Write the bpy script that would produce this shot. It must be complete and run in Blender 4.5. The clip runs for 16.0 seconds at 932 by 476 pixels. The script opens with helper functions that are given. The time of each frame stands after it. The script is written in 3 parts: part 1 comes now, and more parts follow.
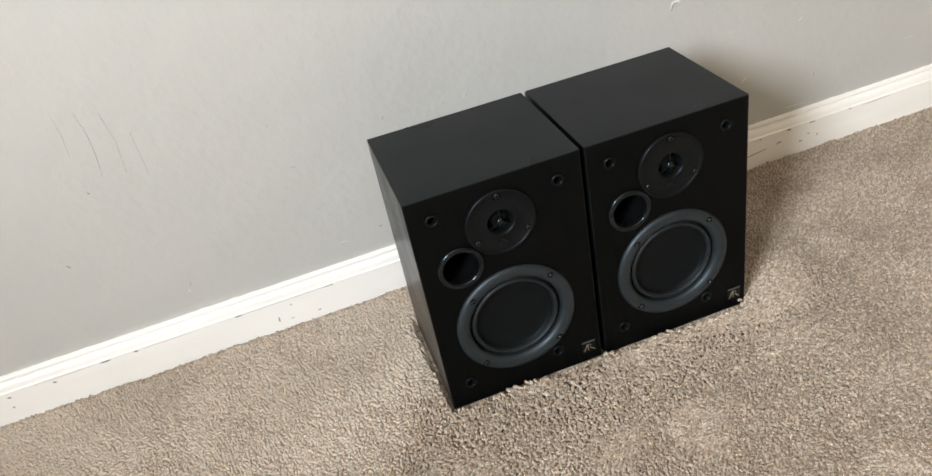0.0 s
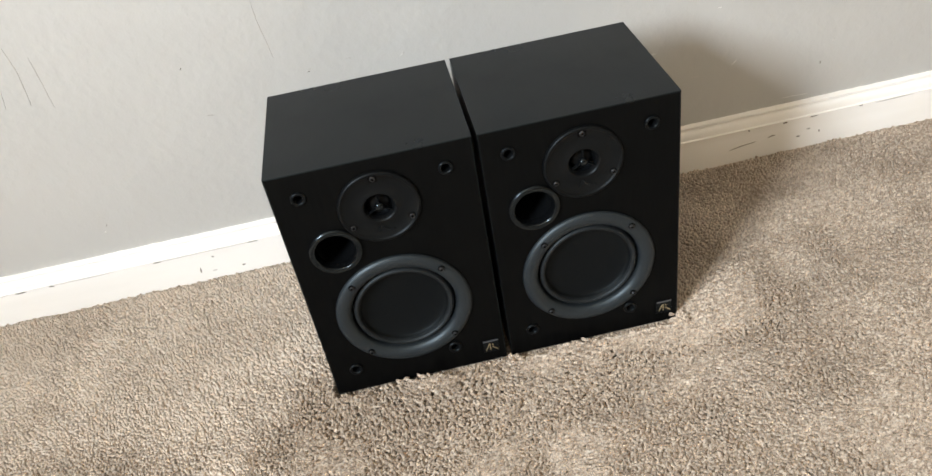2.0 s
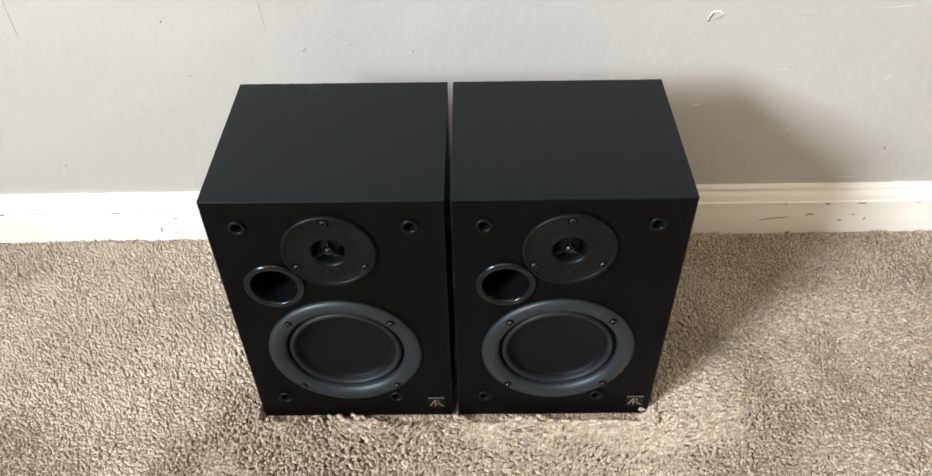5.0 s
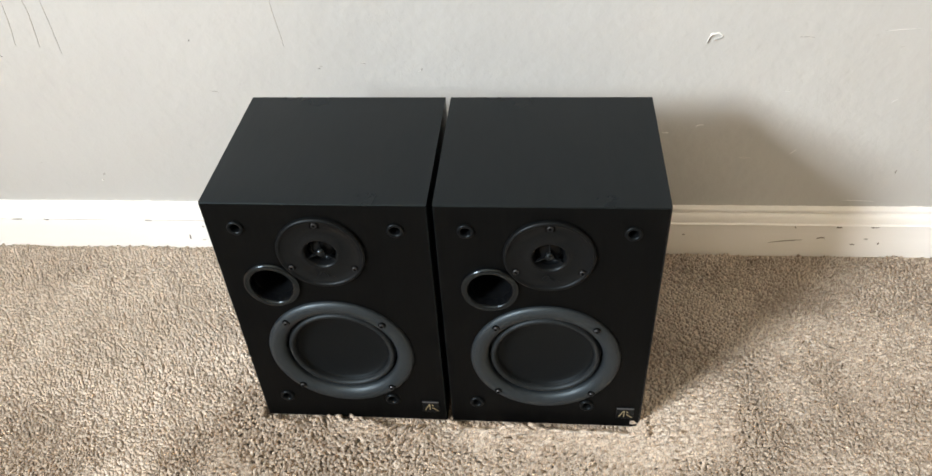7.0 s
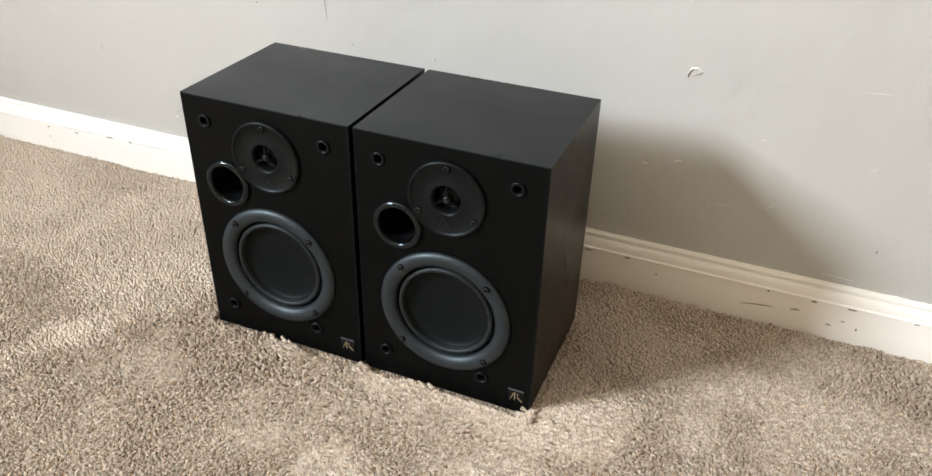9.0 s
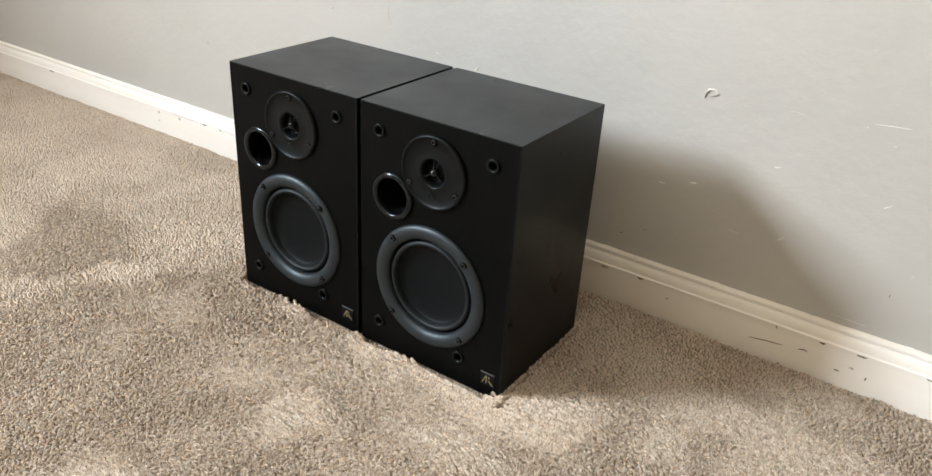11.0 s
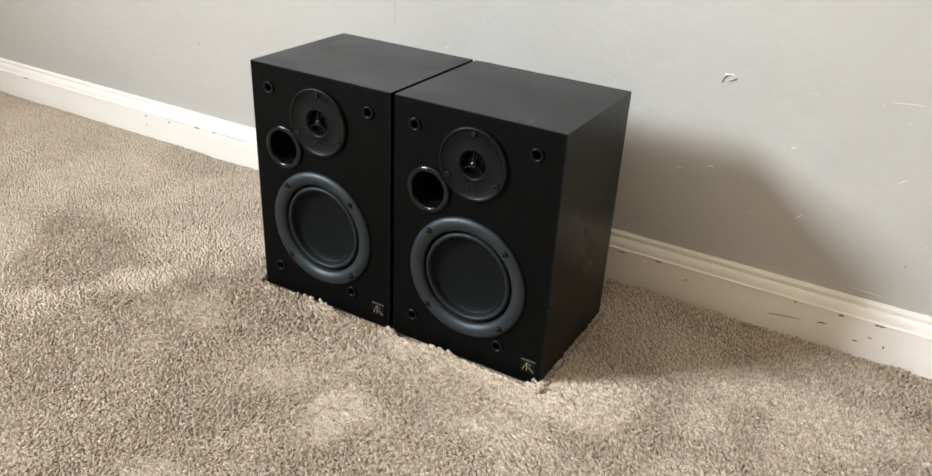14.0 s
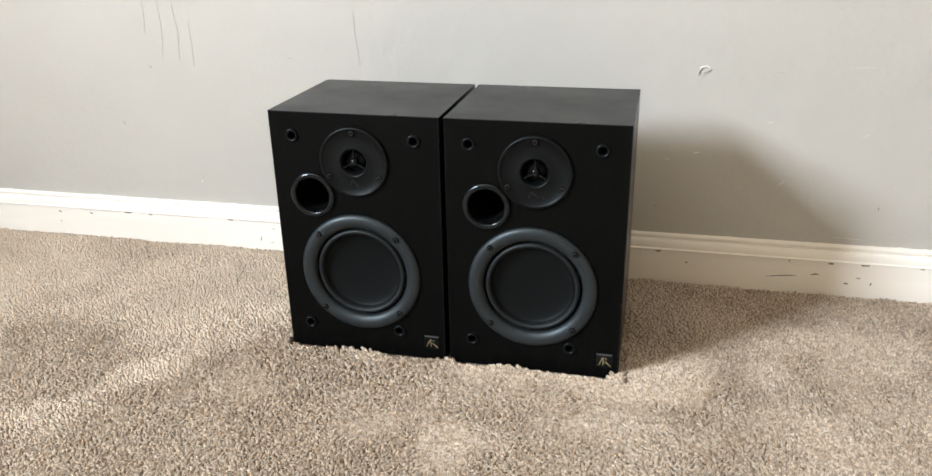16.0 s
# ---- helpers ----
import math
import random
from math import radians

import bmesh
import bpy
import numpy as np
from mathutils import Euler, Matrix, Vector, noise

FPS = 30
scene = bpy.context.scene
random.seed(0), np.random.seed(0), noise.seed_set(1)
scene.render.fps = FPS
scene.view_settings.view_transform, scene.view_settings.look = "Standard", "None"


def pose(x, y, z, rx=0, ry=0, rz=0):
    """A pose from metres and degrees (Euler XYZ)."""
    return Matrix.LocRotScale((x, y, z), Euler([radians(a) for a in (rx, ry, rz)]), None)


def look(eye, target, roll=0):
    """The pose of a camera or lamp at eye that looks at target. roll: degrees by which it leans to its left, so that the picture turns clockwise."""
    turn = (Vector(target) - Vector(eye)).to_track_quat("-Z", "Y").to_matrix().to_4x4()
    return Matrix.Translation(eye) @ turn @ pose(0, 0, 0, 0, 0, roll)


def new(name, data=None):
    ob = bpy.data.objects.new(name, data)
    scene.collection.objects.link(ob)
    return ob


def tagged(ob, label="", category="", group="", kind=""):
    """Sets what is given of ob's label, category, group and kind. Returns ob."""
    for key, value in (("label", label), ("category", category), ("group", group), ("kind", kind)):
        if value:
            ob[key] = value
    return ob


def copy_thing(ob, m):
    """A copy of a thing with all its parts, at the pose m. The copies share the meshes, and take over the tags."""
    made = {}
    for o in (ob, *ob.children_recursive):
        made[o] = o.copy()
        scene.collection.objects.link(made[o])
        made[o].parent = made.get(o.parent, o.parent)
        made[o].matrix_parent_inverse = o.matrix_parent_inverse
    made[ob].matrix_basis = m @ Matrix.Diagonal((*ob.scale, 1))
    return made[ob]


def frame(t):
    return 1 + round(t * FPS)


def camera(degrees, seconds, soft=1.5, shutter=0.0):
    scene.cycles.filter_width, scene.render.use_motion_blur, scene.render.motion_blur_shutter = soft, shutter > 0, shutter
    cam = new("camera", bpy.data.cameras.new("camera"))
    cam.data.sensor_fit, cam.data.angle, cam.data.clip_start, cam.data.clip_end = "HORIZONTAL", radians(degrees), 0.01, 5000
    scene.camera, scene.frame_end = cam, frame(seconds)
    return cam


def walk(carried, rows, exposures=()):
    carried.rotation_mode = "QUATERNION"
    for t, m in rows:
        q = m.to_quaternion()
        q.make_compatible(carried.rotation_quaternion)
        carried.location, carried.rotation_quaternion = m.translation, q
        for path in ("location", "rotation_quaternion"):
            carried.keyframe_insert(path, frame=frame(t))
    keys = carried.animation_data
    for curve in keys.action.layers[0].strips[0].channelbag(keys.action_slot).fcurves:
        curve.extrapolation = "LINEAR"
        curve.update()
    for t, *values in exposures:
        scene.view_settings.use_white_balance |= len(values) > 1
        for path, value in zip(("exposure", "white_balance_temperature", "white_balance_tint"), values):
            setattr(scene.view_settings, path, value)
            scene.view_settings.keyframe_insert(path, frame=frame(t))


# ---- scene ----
cam = camera(60.6, 16.0)
PATH = [
    (0, (-0.266, -0.673, 0.688), (0.047, 0.955, -0.432), -12.6),
    (0.5, (-0.189, -0.663, 0.689), (0.046, 0.943, -0.48), -13.2),
    (1, (-0.128, -0.657, 0.681), (-0.014, 0.942, -0.515), -13.8),
    (1.5, (-0.101, -0.648, 0.666), (0.005, 0.95, -0.533), -12.3),
    (2, (-0.054, -0.623, 0.653), (0.024, 0.959, -0.569), -11.0),
    (2.5, (-0.02, -0.599, 0.643), (0.04, 0.984, -0.577), -8.1),
    (3, (-0.001, -0.561, 0.647), (-0.023, 0.992, -0.613), -6.4),
    (3.5, (0.013, -0.518, 0.651), (-0.027, 0.994, -0.657), -3.6),
    (4, (0.02, -0.48, 0.667), (-0.004, 0.995, -0.683), -1.6),
    (6.5, (0.038, -0.463, 0.692), (-0.005, 0.98, -0.692), -1.9),
    (7, (0.092, -0.5, 0.688), (-0.094, 0.997, -0.625), -4.0),
    (7.5, (0.162, -0.537, 0.669), (-0.174, 0.975, -0.598), -4.9),
    (8, (0.244, -0.573, 0.646), (-0.221, 0.958, -0.553), -3.8),
    (8.5, (0.303, -0.588, 0.622), (-0.243, 0.976, -0.498), -2.1),
    (9, (0.356, -0.586, 0.593), (-0.277, 0.982, -0.476), 1.3),
    (11.5, (0.544, -0.586, 0.534), (-0.469, 0.879, -0.376), 3.4),
    (12, (0.548, -0.595, 0.532), (-0.465, 0.866, -0.383), 4.2),
    (12.5, (0.555, -0.594, 0.527), (-0.444, 0.877, -0.388), 4.8),
    (13, (0.539, -0.594, 0.526), (-0.432, 0.879, -0.416), 4.6),
    (13.5, (0.507, -0.61, 0.532), (-0.434, 0.878, -0.418), 3.9),
    (14, (0.456, -0.645, 0.53), (-0.411, 0.904, -0.391), 2.8),
    (14.5, (0.4, -0.681, 0.523), (-0.387, 0.933, -0.356), 0.4),
    (15, (0.34, -0.716, 0.513), (-0.346, 0.969, -0.318), -0.5),
    (15.5, (0.282, -0.745, 0.501), (-0.286, 1.003, -0.289), -1.3),
    (16, (0.22, -0.774, 0.484), (-0.231, 1.016, -0.284), -1.4),
]
walk(cam, [(t, look(eye, target, roll)) for t, eye, target, roll in PATH],
     [(0.0, -0.36), (0.5, -0.29), (1.5, -0.18), (2.5, -0.13), (3.5, 0.03), (6.5, 0.02), (9.0, -0.05), (12.5, -0.14), (16.0, -0.08)])

# ---- world and light ----
world = bpy.data.worlds.new("sky")
scene.world = world
world.use_nodes = True
wn = world.node_tree
sky = wn.nodes.new("ShaderNodeTexSky")
sky.sky_type, sky.sun_disc = "NISHITA", False
sky.sun_elevation, sky.sun_rotation = radians(48), radians(200)
wn.links.new(sky.outputs[0], wn.nodes["Background"].inputs[0])
wn.nodes["Background"].inputs[1].default_value = 0.1


def window_light(name, eye, target, width, height, watts, colour):
    lamp = bpy.data.lights.new(name, "AREA")
    lamp.shape, lamp.size, lamp.size_y = "RECTANGLE", width, height
    lamp.energy, lamp.color = watts, colour
    ob = new(name, lamp)
    ob.matrix_world = look(eye, target)
    return ob


# daylight at the outer face of the deep window opening
window_light("window_daylight", (-1.695, -1.60, 1.50), (0.2, -1.60, 1.50), 0.74, 0.70, 220, (0.925, 0.975, 1.02))

# ---- materials ----


def material(name, colour, rough=0.5, metal=0.0, spec=0.5):
    m = bpy.data.materials.new(name)
    m.use_nodes = True
    b = m.node_tree.nodes["Principled BSDF"]
    b.inputs["Base Color"].default_value = (*colour, 1)
    b.inputs["Roughness"].default_value = rough
    b.inputs["Metallic"].default_value = metal
    b.inputs["Specular IOR Level"].default_value = spec
    return m, m.node_tree, b


def noise_node(nt, scale, detail=4, stretch=(1, 1, 1)):
    tc = nt.nodes.new("ShaderNodeTexCoord")
    mp = nt.nodes.new("ShaderNodeMapping")
    mp.inputs["Scale"].default_value = stretch
    n = nt.nodes.new("ShaderNodeTexNoise")
    n.inputs["Scale"].default_value, n.inputs["Detail"].default_value = scale, detail
    nt.links.new(tc.outputs["Object"], mp.inputs[0])
    nt.links.new(mp.outputs[0], n.inputs["Vector"])
    return n


def vary(nt, b, socket, n, stops):
    r = nt.nodes.new("ShaderNodeValToRGB")
    e = r.color_ramp.elements
    while len(e) < len(stops):
        e.new(0.5)
    for k, (p, c) in zip(e, stops):
        k.position, k.color = p, (*c, 1)
    nt.links.new(n.outputs[0], r.inputs[0])
    nt.links.new(r.outputs[0], b.inputs[socket])
    return r


def bump(nt, b, sources):
    last = None
    for n, strength, dist in sources:
        k = nt.nodes.new("ShaderNodeBump")
        k.inputs["Strength"].default_value, k.inputs["Distance"].default_value = strength, dist
        nt.links.new(n.outputs[0], k.inputs["Height"])
        if last:
            nt.links.new(last.outputs[0], k.inputs["Normal"])
        last = k
    nt.links.new(last.outputs[0], b.inputs["Normal"])


def grey(v):
    return (v, v, v)


WALL, nt, b = material("wall_paint", (0.595, 0.603, 0.592), 0.5, 0, 0.4)
vary(nt, b, "Base Color", noise_node(nt, 3.0, 5), [(0.3, (0.462, 0.466, 0.454)), (0.7, (0.502, 0.505, 0.492))])
vary(nt, b, "Roughness", noise_node(nt, 8.0, 4), [(0.3, grey(0.42)), (0.7, grey(0.58))])
bump(nt, b, [(noise_node(nt, 16, 4), 0.7, 0.004), (noise_node(nt, 90, 4), 0.5, 0.0012), (noise_node(nt, 380, 3), 0.3, 0.0004)])

# unseen walls: tan is added to dim and warm the bounce light
TAN, nt, b = material("unseen_wall_bounce_tan", (0.28, 0.195, 0.105), 0.6)
bump(nt, b, [(noise_node(nt, 60, 4), 0.25, 0.001)])
# unseen ceiling: cream is added to warm light bounced into the shadows
CEIL, nt, b = material("unseen_ceiling_bounce_cream", (0.62, 0.545, 0.43), 0.8)

TRIM, nt, b = material("trim_paint", (0.80, 0.79, 0.77), 0.35)
vary(nt, b, "Base Color", noise_node(nt, 9, 6, (0.4, 1, 2.5)), [(0.3, (0.87, 0.86, 0.83)), (0.6, (0.93, 0.925, 0.905))])
vary(nt, b, "Roughness", noise_node(nt, 12, 4), [(0.3, grey(0.3)), (0.7, grey(0.48))])
bump(nt, b, [(noise_node(nt, 40, 4, (0.25, 1, 1)), 0.3, 0.0015), (noise_node(nt, 260, 3), 0.12, 0.0004)])

CAULK, nt, b = material("white_caulk", (0.90, 0.89, 0.86), 0.45)
bump(nt, b, [(noise_node(nt, 220, 4), 0.5, 0.0008)])

FLECK, nt, b = material("bare_plaster", (0.84, 0.84, 0.82), 0.8)
vary(nt, b, "Base Color", noise_node(nt, 300, 3), [(0.3, (0.66, 0.65, 0.62)), (0.7, (0.82, 0.82, 0.80))])
SCUFF, nt, b = material("dark_scuff", (0.10, 0.085, 0.07), 0.7)
vary(nt, b, "Base Color", noise_node(nt, 500, 3), [(0.35, (0.05, 0.042, 0.035)), (0.65, (0.26, 0.23, 0.20))])
SCRATCH, nt, b = material("grey_scratch", (0.50, 0.49, 0.47), 0.6)
vary(nt, b, "Base Color", noise_node(nt, 350, 3), [(0.35, (0.42, 0.41, 0.39)), (0.65, (0.58, 0.57, 0.55))])

VINYL, nt, b = material("black_woodgrain_vinyl", (0.003, 0.003, 0.0032), 0.32, 0, 0.24)
b.inputs["Specular Tint"].default_value = (0.60, 0.84, 1.0, 1)
vary(nt, b, "Base Color", noise_node(nt, 30, 6, (6, 1, 0.6)), [(0.3, (0.0016, 0.0018, 0.0020)), (0.7, (0.0032, 0.0034, 0.0036))])
vary(nt, b, "Roughness", noise_node(nt, 16, 5), [(0.3, grey(0.27)), (0.7, grey(0.38))])
bump(nt, b, [(noise_node(nt, 60, 5, (8, 1, 0.8)), 0.10, 0.0006), (noise_node(nt, 900, 2), 0.08, 0.0002)])

BAFFLE, nt, b = material("matt_black_baffle", (0.0024, 0.0023, 0.0021), 0.42, 0, 0.068)
b.inputs["Specular Tint"].default_value = (0.78, 0.92, 1.0, 1)
vary(nt, b, "Base Color", noise_node(nt, 40, 6, (7, 1, 0.7)), [(0.3, (0.0013, 0.0013, 0.0013)), (0.7, (0.0030, 0.0030, 0.0030))])
vary(nt, b, "Roughness", noise_node(nt, 20, 5), [(0.3, grey(0.36)), (0.7, grey(0.48))])
bump(nt, b, [(noise_node(nt, 70, 5, (8, 1, 0.7)), 0.10, 0.0005)])

BASKET, nt, b = material("satin_grey_plastic", (0.010, 0.013, 0.016), 0.48, 0, 0.55)
b.inputs["Specular Tint"].default_value = (0.74, 0.90, 1.0, 1)
vary(nt, b, "Roughness", noise_node(nt, 60, 4), [(0.3, grey(0.43)), (0.7, grey(0.54))])
bump(nt, b, [(noise_node(nt, 1400, 2), 0.10, 0.0002)])

RUBBER, nt, b = material("surround_rubber", (0.008, 0.009, 0.010), 0.55, 0, 0.32)
b.inputs["Specular Tint"].default_value = (0.74, 0.90, 1.0, 1)
vary(nt, b, "Base Color", noise_node(nt, 90, 5), [(0.3, (0.006, 0.007, 0.008)), (0.72, (0.013, 0.014, 0.015))])
CONE, nt, b = material("woofer_cone_black", (0.003, 0.0034, 0.0038), 0.55, 0, 0.15)
b.inputs["Specular Tint"].default_value = (0.74, 0.90, 1.0, 1)
bump(nt, b, [(noise_node(nt, 500, 3), 0.15, 0.0003)])
PLASTIC, nt, b = material("black_plastic", (0.0030, 0.0034, 0.0039), 0.36, 0, 0.16)
b.inputs["Specular Tint"].default_value = (0.74, 0.90, 1.0, 1)
bump(nt, b, [(noise_node(nt, 1200, 2), 0.08, 0.0002)])
PLATE, nt, b = material("satin_black_plate", (0.0030, 0.0033, 0.0037), 0.4, 0, 0.16)
b.inputs["Specular Tint"].default_value = (0.78, 0.91, 1.0, 1)
vary(nt, b, "Roughness", noise_node(nt, 80, 4), [(0.3, grey(0.36)), (0.7, grey(0.46))])
bump(nt, b, [(noise_node(nt, 1200, 2), 0.10, 0.0002)])
GLOSS, nt, b = material("gloss_black_plastic", (0.003, 0.0034, 0.004), 0.2, 0, 0.4)
b.inputs["Specular Tint"].default_value = (0.70, 0.88, 1.0, 1)
# near-black that paints in the shade of small recesses
RECESS_SHADE, nt, b = material("recess_shade_black", (0.002, 0.002, 0.002), 0.8, 0, 0.04)
SCREW, nt, b = material("black_screw", (0.05, 0.053, 0.058), 0.32, 0.8)
DOME, nt, b = material("tweeter_dome", (0.004, 0.0045, 0.005), 0.30, 0, 0.08)
GOLD, nt, b = material("gold_print", (0.50, 0.42, 0.25), 0.35, 0.6)
SILVER, nt, b = material("grey_print", (0.06, 0.064, 0.07), 0.4)


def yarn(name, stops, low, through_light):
    """Matt carpet fibre: each tuft has its own shade, with fine fibres; broad patches paint in pile shading."""
    m, nt, b = material(name, (0.6, 0.5, 0.4), 0.9, 0, 0.15)
    geo = nt.nodes.new("ShaderNodeNewGeometry")
    ramp = nt.nodes.new("ShaderNodeValToRGB")
    e = ramp.color_ramp.elements
    e.new(0.5)
    for k, (p, c) in zip(e, stops):
        k.position, k.color = p, (*c, 1)
    nt.links.new(geo.outputs["Random Per Island"], ramp.inputs[0])
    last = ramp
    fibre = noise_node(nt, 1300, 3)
    # the coarse noise darkens broad patches, imitating shade from the pile's lie
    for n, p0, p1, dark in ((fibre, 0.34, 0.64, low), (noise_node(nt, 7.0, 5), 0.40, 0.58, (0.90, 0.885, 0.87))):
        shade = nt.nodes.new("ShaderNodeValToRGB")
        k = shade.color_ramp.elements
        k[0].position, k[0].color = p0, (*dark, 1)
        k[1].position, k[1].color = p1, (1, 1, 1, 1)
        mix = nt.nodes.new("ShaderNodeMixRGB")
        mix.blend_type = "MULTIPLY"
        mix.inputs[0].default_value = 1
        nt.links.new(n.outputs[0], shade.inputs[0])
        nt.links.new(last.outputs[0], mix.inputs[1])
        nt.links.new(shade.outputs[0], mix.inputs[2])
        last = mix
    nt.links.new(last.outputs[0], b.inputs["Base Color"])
    bump(nt, b, [(fibre, 0.6, 0.0007)])
    b.inputs["Sheen Weight"].default_value = 0.3
    b.inputs["Sheen Roughness"].default_value = 0.45
    b.inputs["Sheen Tint"].default_value = (1.0, 0.95, 0.88, 1)
    thin = nt.nodes.new("ShaderNodeBsdfTranslucent")
    blend = nt.nodes.new("ShaderNodeMixShader")
    blend.inputs[0].default_value = through_light
    nt.links.new(last.outputs[0], thin.inputs[0])
    nt.links.new(b.outputs[0], blend.inputs[1])
    nt.links.new(thin.outputs[0], blend.inputs[2])
    nt.links.new(blend.outputs[0], nt.nodes["Material Output"].inputs[0])
    return m


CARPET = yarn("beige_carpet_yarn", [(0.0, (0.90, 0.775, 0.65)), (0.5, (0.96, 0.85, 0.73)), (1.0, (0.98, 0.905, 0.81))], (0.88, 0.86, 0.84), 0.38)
# same yarn, coloured darker on the cut ends for light lost between fibres
SHADED_YARN_END = yarn("shaded_cut_yarn_ends", [(0.0, (0.39, 0.32, 0.253)), (0.5, (0.50, 0.42, 0.342)), (1.0, (0.75, 0.66, 0.56))], (0.84, 0.82, 0.795), 0.34)

BACKING, nt, b = material("carpet_backing", (0.40, 0.33, 0.26), 0.95, 0, 0.1)
vary(nt, b, "Base Color", noise_node(nt, 230, 3), [(0.3, (0.50, 0.415, 0.33)), (0.7, (0.64, 0.54, 0.44))])
bump(nt, b, [(noise_node(nt, 330, 3), 1.0, 0.003)])

# ---- mesh helpers ----


def part(name, bm, mat, parent=None, label="", smooth=False):
    me = bpy.data.meshes.new(name)
    bm.normal_update()
    bm.to_mesh(me)
    bm.free()
    me.materials.append(mat)
    if smooth:
        me.shade_smooth()
    ob = new(name, me)
    if parent:
        ob.parent = parent
    return tagged(ob, label)


def add_box(bm, lo, hi, bevel=0.0):
    r = bmesh.ops.create_cube(bm, size=1)
    vs = r["verts"]
    for v in vs:
        v.co = Vector([lo[i] + (v.co[i] + 0.5) * (hi[i] - lo[i]) for i in range(3)])
    if bevel:
        es = list({ed for v in vs for ed in v.link_edges})
        bmesh.ops.bevel(bm, geom=es, offset=bevel, segments=2, affect="EDGES", profile=0.5)
    return bm


def lathe(profile, cx, cz, segs=64, y0=0.0):
    """Turns (radius, height) pairs round the axis that points out of the baffle, towards -y."""
    bm = bmesh.new()
    rings = []
    for r, h in profile:
        if r < 1e-6:
            rings.append([bm.verts.new((cx, y0 - h, cz))])
        else:
            rings.append([bm.verts.new((cx + r * math.cos(a), y0 - h, cz + r * math.sin(a)))
                          for a in (2 * math.pi * i / segs for i in range(segs))])
    for p, q in zip(rings, rings[1:]):
        for i in range(segs):
            j = (i + 1) % segs
            if len(p) == 1 and len(q) > 1:
                bm.faces.new((p[0], q[j], q[i]))
            elif len(q) == 1 and len(p) > 1:
                bm.faces.new((p[i], p[j], q[0]))
            elif len(p) > 1:
                bm.faces.new((p[i], p[j], q[j], q[i]))
    bmesh.ops.recalc_face_normals(bm, faces=bm.faces)
    return bm


def arc(r0, r1, h0, h1, n=10):
    """A half-round roll between two radii, rising from h0 to a crown at h1."""
    return [(r0 + (r1 - r0) * (1 - math.cos(math.pi * i / n)) / 2, h0 + (h1 - h0) * math.sin(math.pi * i / n)) for i in range(n + 1)]


# ---- the room ----
WALL_Y, BASE_Y = 0.281, 0.269
CARPET_Z, FLOOR_Z = -0.0046, -0.0106
ROOM = dict(x0=-1.65, x1=2.8, y0=-4.2, y1=WALL_Y, z0=-0.10, z1=2.44)


def wall_with_opening(name, axis, place, span, opening, outward):
    """A 14 cm thick wall across x or y at one place, with a window opening through it."""
    bm = bmesh.new()
    a0, a1 = span
    (u0, u1), (w0, w1) = opening
    z0, z1 = ROOM["z0"], ROOM["z1"]
    for p, q, r, s in ((a0, u0, z0, z1), (u1, a1, z0, z1), (u0, u1, z0, w0), (u0, u1, w1, z1)):
        d0, d1 = sorted((place, place + 0.14 * outward))
        if axis == "x":
            add_box(bm, (d0, p, r), (d1, q, s))
        else:
            add_box(bm, (p, d0, r), (q, d1, s))
    ob = part(name, bm, TAN)
    return tagged(ob, "unseen wall with a window opening, tan to warm and dim bounce light", "wall", kind="structure")


def plain_box(name, lo, hi, mat, label, category):
    return tagged(part(name, add_box(bmesh.new(), lo, hi), mat), label, category, kind="structure")


wall_north = plain_box("wall_north", (ROOM["x0"], WALL_Y, ROOM["z0"]), (ROOM["x1"], WALL_Y + 0.12, ROOM["z1"]), WALL,
                       "pale grey painted wall with scratches and chips", "wall")
plain_box("wall_east", (ROOM["x1"], ROOM["y0"], ROOM["z0"]), (ROOM["x1"] + 0.12, WALL_Y + 0.12, ROOM["z1"]), TAN, "unseen wall, tan to warm and dim bounce light", "wall")
wall_with_opening("wall_west", "x", ROOM["x0"], (ROOM["y0"], WALL_Y + 0.12), ((-1.97, -1.23), (1.15, 1.85)), -1)
plain_box("wall_south", (ROOM["x0"] - 0.25, ROOM["y0"] - 0.12, ROOM["z0"]), (ROOM["x1"] + 0.12, ROOM["y0"], ROOM["z1"]), TAN, "unseen wall, tan to warm and dim bounce light", "wall")
plain_box("ceiling", (ROOM["x0"] - 0.25, ROOM["y0"] - 0.12, ROOM["z1"]), (ROOM["x1"] + 0.12, WALL_Y + 0.12, ROOM["z1"] + 0.1), CEIL, "unseen ceiling, cream to warm the bounce light", "ceiling")
floor = plain_box("floor", (ROOM["x0"], ROOM["y0"], -0.10), (ROOM["x1"], WALL_Y, FLOOR_Z), BACKING, "carpeted floor under beige cut pile", "floor")


